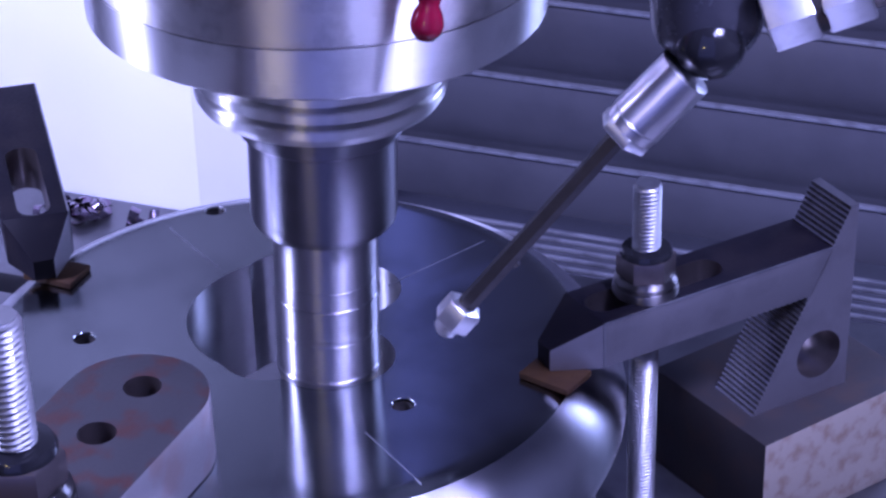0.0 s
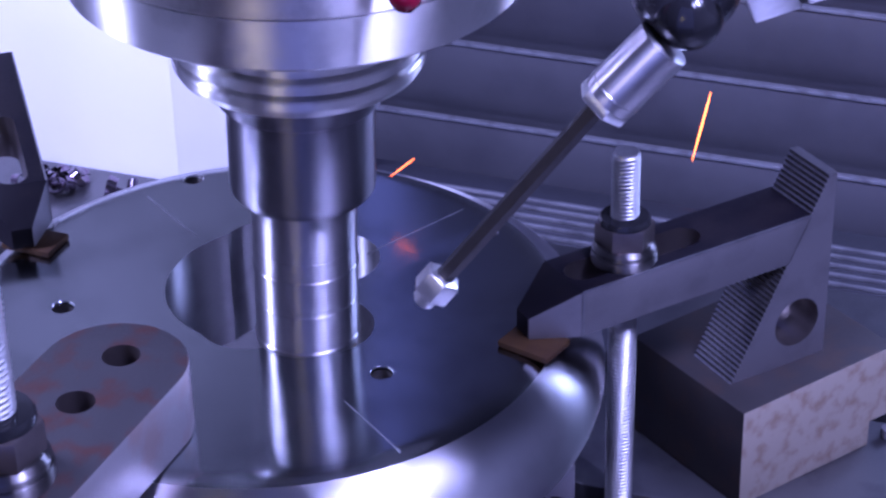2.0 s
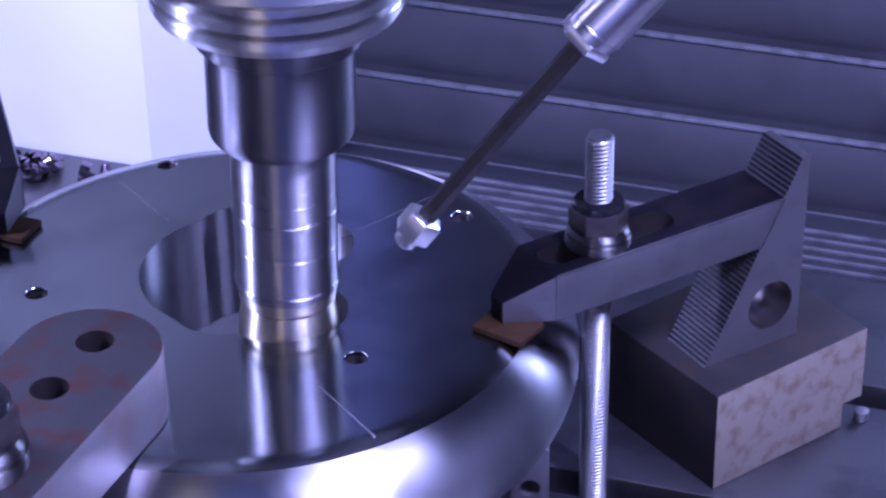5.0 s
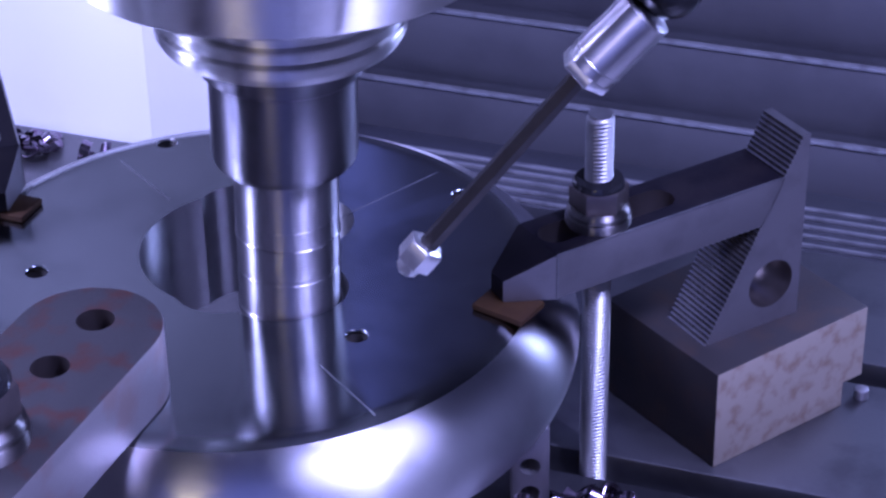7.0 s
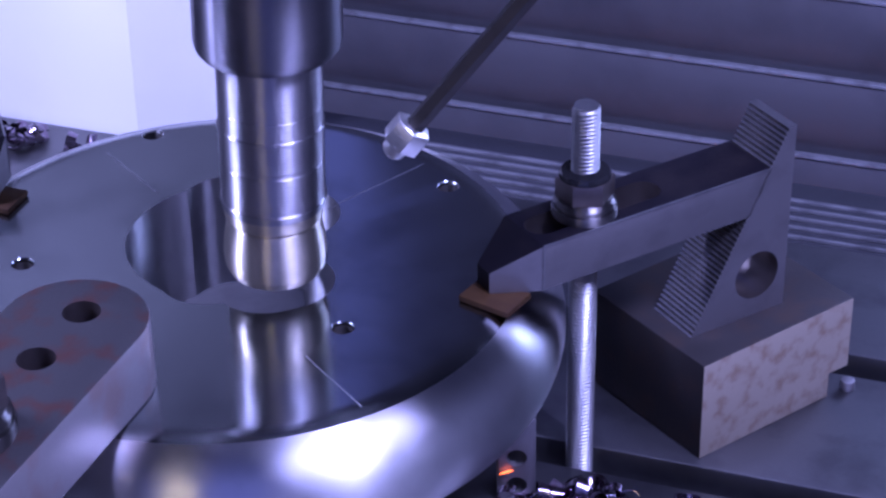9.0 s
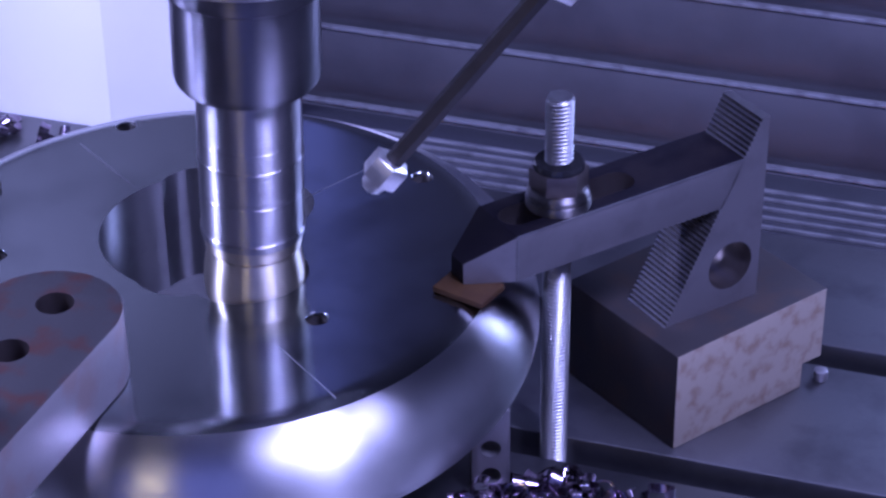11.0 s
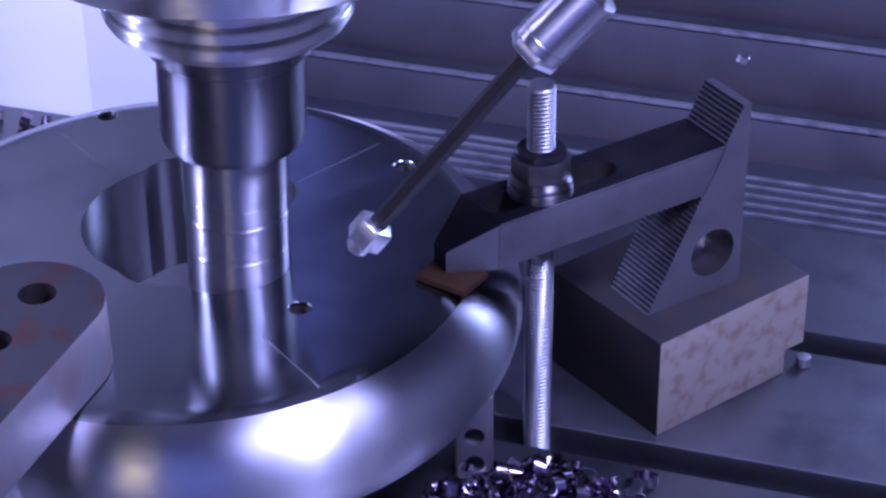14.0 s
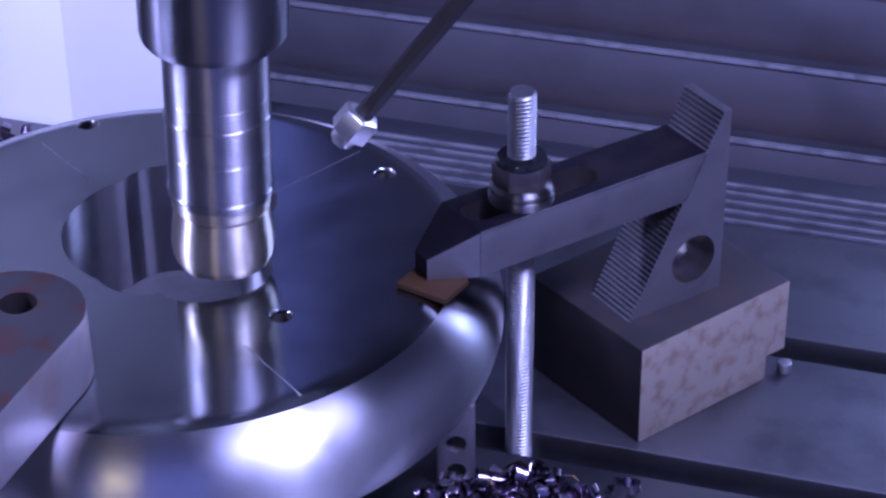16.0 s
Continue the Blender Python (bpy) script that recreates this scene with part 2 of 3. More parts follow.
def column_cover():
    """lipped sheets on the slide behind the table: they ride up and down with the spindle head"""
    thing = empty("column_cover", AXES, "dark oily sheet steel slide cover with bright horizontal lips", "slide cover")
    pitch, y = 0.0603, 0.620
    for k in range(-2, 9):
        z = -0.289 + pitch * k
        pts = [(y + 0.014, z), (y + 0.002, z), (y - 0.0006, z - 0.006), (y - 0.0022, z - 0.016), (y - 0.0030, z - 0.026), (y - 0.0026, z - 0.038),
               (y - 0.0008, z - 0.047), (y + 0.0012, z - 0.051), (y + 0.0050, z - 0.0565), (y + 0.0060, z - 0.064), (y + 0.014, z - 0.064)]
        bm = prism(pts, -0.55, 0.85)
        moved(bm, Matrix(((0, 0, 1, 0), (1, 0, 0, 0), (0, 1, 0, 0), (0, 0, 0, 1))))
        sheet = part("cover_sheet", bm, SLIDE, thing, smooth=35)
        part("lit_edge", box(-0.55, 0.85, y - 0.0016, y + 0.0040, z - 0.0012, z + 0.0014, 0.0006), LIT_LIP, sheet)
    return thing


def enclosure():
    def wall(name, m, w, z0, z1, material, label):
        ob = part(name, box(-w / 2, w / 2, 0, 0.02, z0, z1), material, at=m)
        tagged(ob, label, "wall", kind="structure")

    wall("wall_left", AXES @ pose(-0.4495, 0.206, 0), 0.60, -0.70, 0.035, WHITE, "white enamelled sheet wall of the machine cabin")
    wall("wall_corner", AXES @ pose(-0.1150, 0.2190, 0, 0, 0, 21), 0.0735, -0.70, 0.035, WHITE, "pale enamelled sheet panel beside the way covers")
    # added above the view, so that the plate reflects less light
    wall("wall_column", AXES @ pose(-0.42, 0.250, 0), 0.69, 0.035, 1.5, DIM_PANEL, "unseen dark panel above the white wall, added for the plate's reflection")
    wall("wall_back", AXES @ pose(0.46, 0.80, 0), 1.4, -0.70, 1.5, DARKWALL, "dark grey sheet wall behind the way covers")
    wall("wall_side", AXES @ pose(-0.78, -0.35, 0, 0, 0, 90), 1.9, -0.70, 1.5, GREY, "grey enamelled sheet side wall")
    wall("wall_right", AXES @ pose(0.95, -0.2, 0, 0, 0, 90), 2.2, -0.70, 1.5, PALE, "pale grey sheet side wall")
    # added out of view: blocks front light and reflects dark in the rim
    wall("front_screen", AXES @ pose(-0.39, -0.62, 0), 0.76, -0.70, 1.5, DIM_PANEL, "unseen dark panel added to darken the rim's reflection")
    floor = part("floor", box(-2.5, 2.5, -2.5, 2.5, -0.75, -0.70), DARKWALL, at=AXES)
    tagged(floor, "dark oily sump floor under the table", "floor", kind="structure")
    roof = part("ceiling", box(-1.2, 1.4, -1.3, 1.0, 1.5, 1.52), DARKWALL, at=AXES)
    tagged(roof, "dark grey sheet roof of the machine cabin", "ceiling", kind="structure")


machine_table()
way_covers()
COLUMN = column_cover()
enclosure()

# ---- workpiece ----
DISC = (-0.004, -0.028)
BORE_AT, BORE_R = (0.0006, -0.0112), 0.0466
# one plunge of the cutter after another round the pocket
CUTS = [(BORE_AT[0] + q * math.cos(radians(a)), BORE_AT[1] + q * math.sin(radians(a))) for a, q in
        ((45, 0.0276), (72, 0.0275), (101, 0.0303), (250, 0.0285))]
CUTS += [(0.0137, -0.0448), (0.0176, -0.0435), (0.0195, -0.0427)]
HOLES = [(-0.0861, -0.0271), (-0.0435, 0.0771), (0.0866, 0.028), (0.0448, -0.0768)]


def thread_hole(r, z0, z1):
    bm = bmesh.new()
    n, pitch = 20, 0.0012
    steps = int((z1 - z0) / (pitch / 2))
    rings = []
    for k in range(steps + 1):
        rings.append([bm.verts.new(((r - 0.0004 * ((k + 2 * i / n) % 2 < 1)) * math.cos(2 * math.pi * i / n), (r - 0.0004 * ((k + 2 * i / n) % 2 < 1)) * math.sin(2 * math.pi * i / n), z0 + (z1 - z0) * k / steps)) for i in range(n)])
    for a, b in zip(rings, rings[1:]):
        for i in range(n):
            bm.faces.new((a[i], b[i], b[(i + 1) % n], a[(i + 1) % n]))
    return bm


def workpiece():
    r, b = 0.111, 0.027
    prof = [(0, -2 * b)]
    prof += [(r + b * math.cos(a), -b + b * math.sin(a)) for a in [radians(-90 + 180 * i / 28) for i in range(29)]]
    prof += [(0, 0)]
    body = moved(lathe(prof, 160), pose(*DISC, 0))
    cutters = [moved(lathe([(0.0285, -0.08), (0.0285, 0.02)], 96), pose(*BORE_AT, 0))]
    cutters += [moved(lathe([(0.0213, -0.08), (0.0213, 0.02)], 72), pose(x, y, 0)) for x, y in CUTS]
    arc = [(BORE_R * math.cos(radians(a)), BORE_R * math.sin(radians(a))) for a in range(108, 245, 2)] + [(0.012, -0.02), (0.012, 0.02)]
    cutters.append(moved(prism(arc, -0.08, 0.02), pose(*BORE_AT, 0)))
    for x, y in HOLES:
        cutters.append(moved(lathe([(0.0, -0.022), (0.0043, -0.019), (0.0043, -0.0005), (0.0049, 0.0002), (0.0049, 0.01)], 28), pose(x, y, 0)))
    whole = cut(body, cutters)
    whole.normal_update()

    def pocket(face):
        c = face.calc_center_median()
        d = min([math.hypot(c.x - BORE_AT[0], c.y - BORE_AT[1]) - 0.0285, abs(math.hypot(c.x - BORE_AT[0], c.y - BORE_AT[1]) - BORE_R)] + [math.hypot(c.x - x, c.y - y) - 0.0213 for x, y in CUTS])
        return abs(face.normal.z) < 0.3 and d < 0.001

    wall = whole.copy()
    bmesh.ops.delete(whole, geom=[f for f in whole.faces if pocket(f)], context="FACES")
    bmesh.ops.delete(wall, geom=[f for f in wall.faces if not pocket(f)], context="FACES")
    thing = empty("workpiece", pose(0, 0, 0), "round ground steel plate with a bullnose rim and a bored pocket", "workpiece")
    part("plate", whole, PLATE, thing, smooth=32, other=(RIM,), test=lambda f: f.normal.z < 0.94 and math.hypot(f.calc_center_median().x - DISC[0], f.calc_center_median().y - DISC[1]) > 0.109)
    ob = part("pocket_wall", wall, BORE, thing, "bright bored wall of the pocket", smooth=32)
    ob.data.flip_normals()
    # thread far darker than the plate: the holes' shade is in the colour
    for x, y in HOLES:
        part("threaded_hole", thread_hole(0.0043, -0.018, -0.0012), DARK, thing, at=pose(x, y, 0), smooth=60)
    for a, b in (((0.036, 0.0115), (0.0764, 0.0473)), ((0.031, -0.0954), (0.0531, -0.1285)), ((-0.062, 0.0618), (-0.0371, 0.0275))):
        d = (Vector(b) - Vector(a)).normalized() * 0.00018
        part("scribed_line", prism([(a[0] + d.y, a[1] - d.x), (b[0] + d.y, b[1] - d.x), (b[0] - d.y, b[1] + d.x), (a[0] - d.y, a[1] + d.x)], -0.0005, 0.00008), LIP, thing, "fine bright scribed line")
    return thing


workpiece()


def riser(x, y, turn, holes=True):
    bm = box(-0.0078, 0.0078, -0.012, 0.012, TOP, -0.0535, 0.0006)
    if holes:
        bm = cut(bm, [moved(lathe([(0.0042, -0.02), (0.0042, 0.02)], 24), pose(0, 0, z, 90, 0, 0)) for z in (-0.0865, -0.0725)])
    ob = part("riser_block", bm, GROUND, at=pose(x, y, 0, 0, 0, turn))
    return tagged(ob, "grey steel riser block with bolt holes under the plate", "riser block", "riser blocks")


riser(0.1125, -0.055, 0)
riser(-0.10, -0.09, 20)
riser(-0.05, 0.07, -20)

# ---- clamps ----


def clamp(at, label, length=0.1121):
    """the strap lies along +x from its nose; z is the plate's top"""
    side = [(-0.019, 0.003), (length - 0.01, 0.003), (length, 0.0235), (0.0, 0.0235), (-0.019, 0.0123)]
    bm = prism(side, 0.0, 0.028, 0.0005)
    moved(bm, Matrix(((1, 0, 0, 0), (0, 0, 1, 0), (0, 1, 0, 0), (0, 0, 0, 1))))
    nose = [prism([(-0.04, -0.03), (0.0, 0.0), (-0.019, 0.0097), (-0.04, 0.02)], -0.02, 0.05),
            prism([(-0.04, 0.008), (-0.019, 0.0185), (0.0, 0.0282), (-0.04, 0.05)], -0.02, 0.05)]
    slot = [(0.057 + 0.007 * math.cos(a), 0.014 + 0.007 * math.sin(a)) for a in [radians(-90 + 20 * i) for i in range(10)]]
    slot += [(0.008 + 0.007 * math.cos(a), 0.014 + 0.007 * math.sin(a)) for a in [radians(90 + 20 * i) for i in range(10)]]
    bm = cut(bm, nose + [prism(slot, -0.02, 0.05)])
    thing = empty("strap_clamp", at, label, "clamp", "strap clamps")
    # edge highlights as thin pale strips; the nose corner is worn too
    part("lit_edge", box(0.0, length - 0.001, -0.0003, 0.0004, 0.0231, 0.0237), LIP, thing, "bright strip for the highlight on the strap's edge")
    part("lit_edge", box(-0.0004, 0.0005, -0.0003, 0.0004, 0.0031, 0.0229), LIP, thing, "bright strip for the highlight and wear on the nose corner")
    part("strap", bm, BLACK, thing, smooth=25, other=(GROUND, NUT), test=lambda f: 1 if f.normal.y < -0.4 and f.calc_center_median().y < 0.0065 or f.calc_center_median().x < -0.001 and f.normal.y < -0.4 and f.calc_center_median().y < 0.0105 else 2 if abs(f.normal.z) < 0.3 and 0.0 < f.calc_center_median().x < 0.066 and 0.005 < f.calc_center_median().y < 0.023 else 0)
    return thing


CLAMP = pose(0.12319, -0.05806, 0, 0, 0, 30.6)
clamp(CLAMP, "black steel strap clamp with a slot, holding the plate's edge")
clamp(pose(-0.0999, 0.0363, 0, 0, 0, 106.0), "black steel strap clamp seen end-on at the plate's far edge", 0.128)


def pad(m):
    ob = part("copper_pad", box(-0.0115, 0.0115, -0.0084, 0.0084, 0.0003, 0.0029, 0.0003), COPPER, at=m)
    tagged(ob, "thin copper sheet pad under a clamp's nose", "pad", "copper pads")


pad(pose(0.104, -0.0598, 0, 0, 0, -35))
pad(pose(-0.105, 0.0225, 0, 0, 0, -22))


def step_block():
    n = 44
    a, b = (0.1185, 0.0402), (0.0737, -0.0465)
    pts = [(0.1222, -0.0465), (0.1228, 0.0402), a]
    for i in range(n):
        s0, s1 = i / n, (i + 1) / n
        x0, z0 = a[0] + (b[0] - a[0]) * s0, a[1] + (b[1] - a[1]) * s0
        x1, z1 = a[0] + (b[0] - a[0]) * s1, a[1] + (b[1] - a[1]) * s1
        pts += [(x0, z1 + 0.0002), (x1, z1)]
    bm = prism(pts, 0.0, 0.026)
    moved(bm, Matrix(((1, 0, 0, 0), (0, 0, 1, 0), (0, 1, 0, 0), (0, 0, 0, 1))))
    bm = cut(bm, [moved(lathe([(0.0112, -0.05), (0.0112, 0.05)], 40), pose(0.107, 0, -0.0270, 90, 0, 0))])
    # light treads and dark risers: light and shade painted on the teeth
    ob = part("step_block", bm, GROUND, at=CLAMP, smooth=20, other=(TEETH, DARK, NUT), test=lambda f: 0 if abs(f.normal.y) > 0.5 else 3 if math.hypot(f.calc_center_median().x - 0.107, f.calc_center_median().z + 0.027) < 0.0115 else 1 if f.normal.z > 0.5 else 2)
    tagged(ob, "grey serrated steel step block with a round hole", "step block")


step_block()


def support_block():
    bm = box(0, 0.085, 0, 0.072, TOP, -0.0465, 0.0007)
    bm = cut(bm, [box(0.0735, 0.10, -0.02, 0.10, TOP - 0.01, TOP + 0.0125)])
    # rust in front; the other faces' dark scale also carries their shade
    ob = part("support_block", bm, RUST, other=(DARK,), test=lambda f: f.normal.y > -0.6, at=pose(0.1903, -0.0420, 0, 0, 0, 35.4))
    tagged(ob, "rust-stained steel block under the step block", "support block")


support_block()


def stud_and_nut(x, y, r, low, high, seat, label):
    stud = part("clamp_stud", thread(r, low, high, r * 0.29, r * 0.22), ZINC, at=pose(x, y, 0), smooth=14)
    tagged(stud, label, "stud", "clamp studs")
    nut = empty("flange_nut", pose(x, y, seat), "dark steel flange nut on a clamp stud", "nut", "flange nuts")
    k = r / 0.006
    part("washer", lathe(rounded(0.0132 * k, 0, 0.0042 * k, 0.0004), 48), WASHER, nut)
    part("nut_flange", lathe([(0.0122 * k, 0.0043 * k), (0.0126 * k, 0.0047 * k), (0.0126 * k, 0.0062 * k), (0.0120 * k, 0.0070 * k), (0.0112 * k, 0.0078 * k)], 48), WASHER, nut, smooth=20)
    part("nut_body", moved(hexagon(0.0119 * k, 0.0076 * k, 0.0172 * k), pose(0, 0, 0, 0, 0, 3)), NUT, nut)
    part("nut_collar", lathe([(0.0104 * k, 0.0170 * k), (0.0104 * k, 0.0182 * k), (0.0096 * k, 0.0196 * k), (0.0066 * k, 0.0199 * k)], 48), PLASTIC, nut, "black oxide collar of the nut")


stud_and_nut(0.1404, -0.0325, 0.006, -0.112, 0.072, 0.0235, "bright threaded steel stud standing in a T-slot")
stud_and_nut(-0.0812, -0.1815, 0.0085, -0.112, 0.108, 0.030, "bright threaded steel stud through the worn strap")



def worn_strap():
    r, n = 0.028, 24
    pts = [(r * math.cos(radians(-90 + 180 * i / n)), r * math.sin(radians(-90 + 180 * i / n))) for i in range(n + 1)]
    pts += [(-0.2, r), (-0.2, -r)]
    bm = prism(pts, 0.0005, 0.030, 0.0008)
    hole = lambda x, q: moved(lathe([(q, -0.02), (q, 0.05)], 36), pose(x, 0, 0))
    bm = cut(bm, [hole(0.006, 0.0072), hole(-0.0263, 0.0072), hole(-0.0745, 0.0095)])
    # sides and hole walls get paler steels in place of light
    ob = part("worn_strap", bm, STRAP, other=(LIT_SIDE, NUT), test=lambda f: 0 if f.normal.z > 0.5 else 2 if min(math.hypot(f.calc_center_median().x - h, f.calc_center_median().y) for h in (0.006, -0.0263, -0.0745)) < 0.0098 else 1, at=pose(-0.052, -0.113, 0, 0, 0, 66.9), smooth=30)
    tagged(ob, "thick rust-stained steel strap with drilled holes on the plate", "strap")


worn_strap()


def cap_screw():
    ob = part("cap_screw", lathe(rounded(0.0032, 0, 0.005, 0.0005), 24), GROUND, at=pose(0.2600, 0.0065, TOP))
    tagged(ob, "small grey cap screw on the table beside the block", "screw")


cap_screw()

# ---- spindle, tool and coolant nozzle: one moving head ----
HEAD = empty("spindle_head", pose(0.0176, -0.0435, 0), "steel spindle head with a long cutter and a coolant nozzle", "spindle head")


def spindle():
    part("cutter", lathe([(0, 0.006), (0.0140, 0.006), (0.0180, 0.0075), (0.0198, 0.011), (0.0204, 0.016), (0.0200, 0.022), (0.0189, 0.029), (0.0184, 0.0315), (0.0177, 0.0318), (0.0177, 0.0330), (0.0193, 0.0333), (0.0196, 0.0385)], 72), BRASSY, HEAD, "straw-coloured flared cutter head", smooth=20)
    prof = [(0.0185, 0.038), (0.0204, 0.0385), (0.0209, 0.0415), (0.0202, 0.0422), (0.0203, 0.058), (0.0200, 0.0585), (0.0200, 0.0600), (0.0203, 0.0605),
            (0.0203, 0.0722), (0.0208, 0.0726), (0.0208, 0.0740), (0.0203, 0.0744), (0.0203, 0.082), (0.0201, 0.0825), (0.0203, 0.083), (0.0203, 0.12)]
    part("shank", lathe(prof, 96), TOOL, HEAD, "polished ringed tool shank", smooth=12)
    part("chuck", lathe([(0.0262, 0.1057), (0.0276, 0.1075), (0.0282, 0.110), (0.0282, 0.146)], 96), HOLDER, HEAD, "dark steel chuck sleeve", smooth=30)
    part("collar", lathe([(0.0305, 0.1455), (0.0315, 0.1465), (0.0315, 0.160), (0.0335, 0.163)], 96), HOLDER, HEAD)
    flange = [(0.034, 0.1588), (0.0440, 0.1590), (0.0456, 0.1602), (0.0472, 0.1630), (0.0472, 0.1662), (0.0466, 0.1668), (0.0418, 0.1671), (0.0418, 0.1688), (0.0466, 0.1691),
              (0.0472, 0.1696), (0.0472, 0.1730), (0.0466, 0.1736), (0.0428, 0.1739), (0.0428, 0.1756), (0.0458, 0.1759), (0.0458, 0.1785), (0.0428, 0.1790), (0.0428, 0.215)]
    part("holder_flange", lathe(flange, 128), CHROME, HEAD, "bright grooved tool holder flange", smooth=12)
    part("nose_ring", lathe([(0.046, 0.1972), (0.0822, 0.1972), (0.0840, 0.1987), (0.0848, 0.2166)], 160), CHROME, HEAD, "bright ring of the spindle nose", smooth=15)
    part("spindle_nose", lathe([(0.06, 0.2167), (0.0842, 0.2169), (0.0852, 0.2179), (0.0875, 0.32)], 160), SATIN, HEAD, "satin steel spindle nose", smooth=15)
    # red tip in front of the nose
    tip = part("red_tip", lathe([(0, -0.006), (0.003, -0.0052), (0.0052, -0.0025), (0.0056, 0.0), (0.0048, 0.0035), (0.0034, 0.0065), (0.0042, 0.0095), (0.0062, 0.013), (0.0064, 0.04), (0, 0.04)], 32), RED, HEAD, "glossy red plastic coolant tip", at=pose(0.0420, -0.098, 0.2330, -8, 6, 0))
    return tip


def along(a, b):
    """a pose at a whose z looks to b"""
    a, b = Vector(a), Vector(b)
    return Matrix.Translation(a) @ (b - a).to_track_quat("Z", "Y").to_matrix().to_4x4()


def coolant_nozzle():
    off = Vector((0.0176, -0.0435, 0)) - Vector((0.0039, 0, 0.0391))
    lean = pose(0, 0, 0, 0, -1.3, 0)
    at = lambda x, z, y=-0.135: lean @ (Vector((x, y, z)) - off)
    tip, nut, top = at(0.0631, 0.0723), at(0.0705, 0.0815), at(0.1225, 0.1470)
    sleeve0, sleeve1, ball, block = at(0.1262, 0.1505), at(0.1447, 0.1712), at(0.1554, 0.1802), at(0.1853, 0.1848)
    pipe = part("coolant_pipe", moved(lathe([(0.0034, 0), (0.0034, (top - nut).length)], 6), Matrix.Identity(4)), PIPE, HEAD, "dark hexagonal coolant pipe", at=along(nut, top), smooth=20)
    nozzle = part("nozzle_nut", hexagon(0.0072, -0.0045, 0.0045), ALU, HEAD, "bright aluminium nozzle nut", at=along(nut - (top - nut).normalized() * 0.003, top))
    part("nozzle_tip", lathe([(0, -0.0100), (0.0026, -0.0096), (0.0042, -0.0080), (0.0046, -0.0044)], 24), ALU, nozzle)
    l = (sleeve1 - sleeve0).length
    sleeve = part("sleeve", lathe([(0.006, 0.0), (0.0094, 0.0008), (0.0098, 0.004), (0.0098, l)], 48), SLEEVE, HEAD, "polished steel sleeve", at=along(sleeve0, sleeve1))
    part("sleeve_lip", lathe([(0.0097, 0.0036), (0.0100, 0.0039), (0.0100, 0.0047), (0.0097, 0.0050)], 48), SLEEVE, sleeve)
    part("drip_hole", lathe(rounded(0.0009, 0.0094, 0.0100, 0.0001), 16), DARK, sleeve, at=pose(0, 0, 0.0125, 78, 0, 0))
    part("sleeve_nut", hexagon(0.0098, -0.0035, 0.0012), ALU, sleeve)
    part("ball_joint", lathe([(0.0118 * math.sin(math.pi * i / 16), -0.0118 * math.cos(math.pi * i / 16)) for i in range(17)], 40), PLASTIC, HEAD, "glossy black ball joint", at=pose(ball.x - 0.003, ball.y + 0.002, ball.z))
    hood = [(0.0185 * math.sin(radians(9 * i)), 0.015 - 0.015 * math.cos(radians(9 * i))) for i in range(11)] + [(0.0190, 0.04), (0.0190, 0.075)]
    part("joint_hood", lathe(hood, 40), HOOD, HEAD, "glossy black rounded hose joint", at=along(ball + Vector((-0.002, 0.012, -0.011)), ball + Vector((-0.007, 0.016, 0.05))))
    block = part("joint_block", hexagon(0.0140, 0, 0.0165), ALU, HEAD, "polished steel joint block", at=along(ball + Vector((0.013, 0, 0.0125)), block + Vector((0.02, 0, 0.0215))))
    part("joint_groove", lathe([(0.0126, 0.0160), (0.0126, 0.0190)], 32), DARK, block, "dark groove of the joint")
    part("joint_nut", hexagon(0.0138, 0.0182, 0.0345), ALU, block)
    # ring added for the shadow at the joint's end
    part("joint_end", lathe([(0.0104, 0.0340), (0.0108, 0.0350), (0.0108, 0.0375), (0.0098, 0.0385)], 32), NUT, block, "dark ring for the joint's shaded end")



spindle()
coolant_nozzle()

# ---- chips ----


def curl(bm, m, r, turns, w, th=0.00035, n=9):
    """one curled chip, a strip of four sides"""
    rings = []
    for i in range(n + 1):
        a = 2 * math.pi * turns * i / n
        c, d = math.cos(a), math.sin(a)
        z = w * 0.9 * turns * i / n
        rings.append([bm.verts.new(m @ Vector(p)) for p in ((r * c, r * d, z), ((r + th) * c, (r + th) * d, z), ((r + th) * c, (r + th) * d, z + w), (r * c, r * d, z + w))])
    for a, b in zip(rings, rings[1:]):
        for k in range(4):
            bm.faces.new((a[k], a[(k + 1) % 4], b[(k + 1) % 4], b[k]))
    bm.faces.new(rings[0])
    bm.faces.new(rings[-1][::-1])


def chip_pile(name, spots, label, seed):
    rng = random.Random(seed)
    bm = bmesh.new()
    for x, y, spread, count, height in spots:
        for _ in range(count):
            a, q = rng.uniform(0, 2 * math.pi), math.sqrt(rng.random())
            px, py = x + 1.5 * spread * q * math.cos(a), y + spread * q * math.sin(a)
            z = TOP + 0.002 + height * rng.random() * (1 - q)
            m = pose(px, py, z, rng.uniform(0, 360), rng.uniform(0, 360), rng.uniform(0, 360))
            curl(bm, m, rng.uniform(0.0022, 0.0056), rng.uniform(0.35, 1.0), rng.uniform(0.003, 0.0066))
    ob = part(name, bm, CHIP, smooth=50)
    return tagged(ob, label, "metal chips", kind="stuff")


chip_pile("metal_chips", [(0.142, -0.086, 0.022, 95, 0.016), (0.108, -0.084, 0.013, 32, 0.012), (0.172, -0.080, 0.008, 9, 0.002)], "heap of curled blue-purple steel chips on the table", 3)
chip_pile("metal_chips", [(-0.142, 0.236, 0.010, 26, 0.010), (-0.147, 0.195, 0.012, 10, 0.004), (-0.100, 0.222, 0.006, 9, 0.006), (-0.068, 0.214, 0.004, 4, 0.004)], "scattered curled steel chips on the table's far edge", 5)


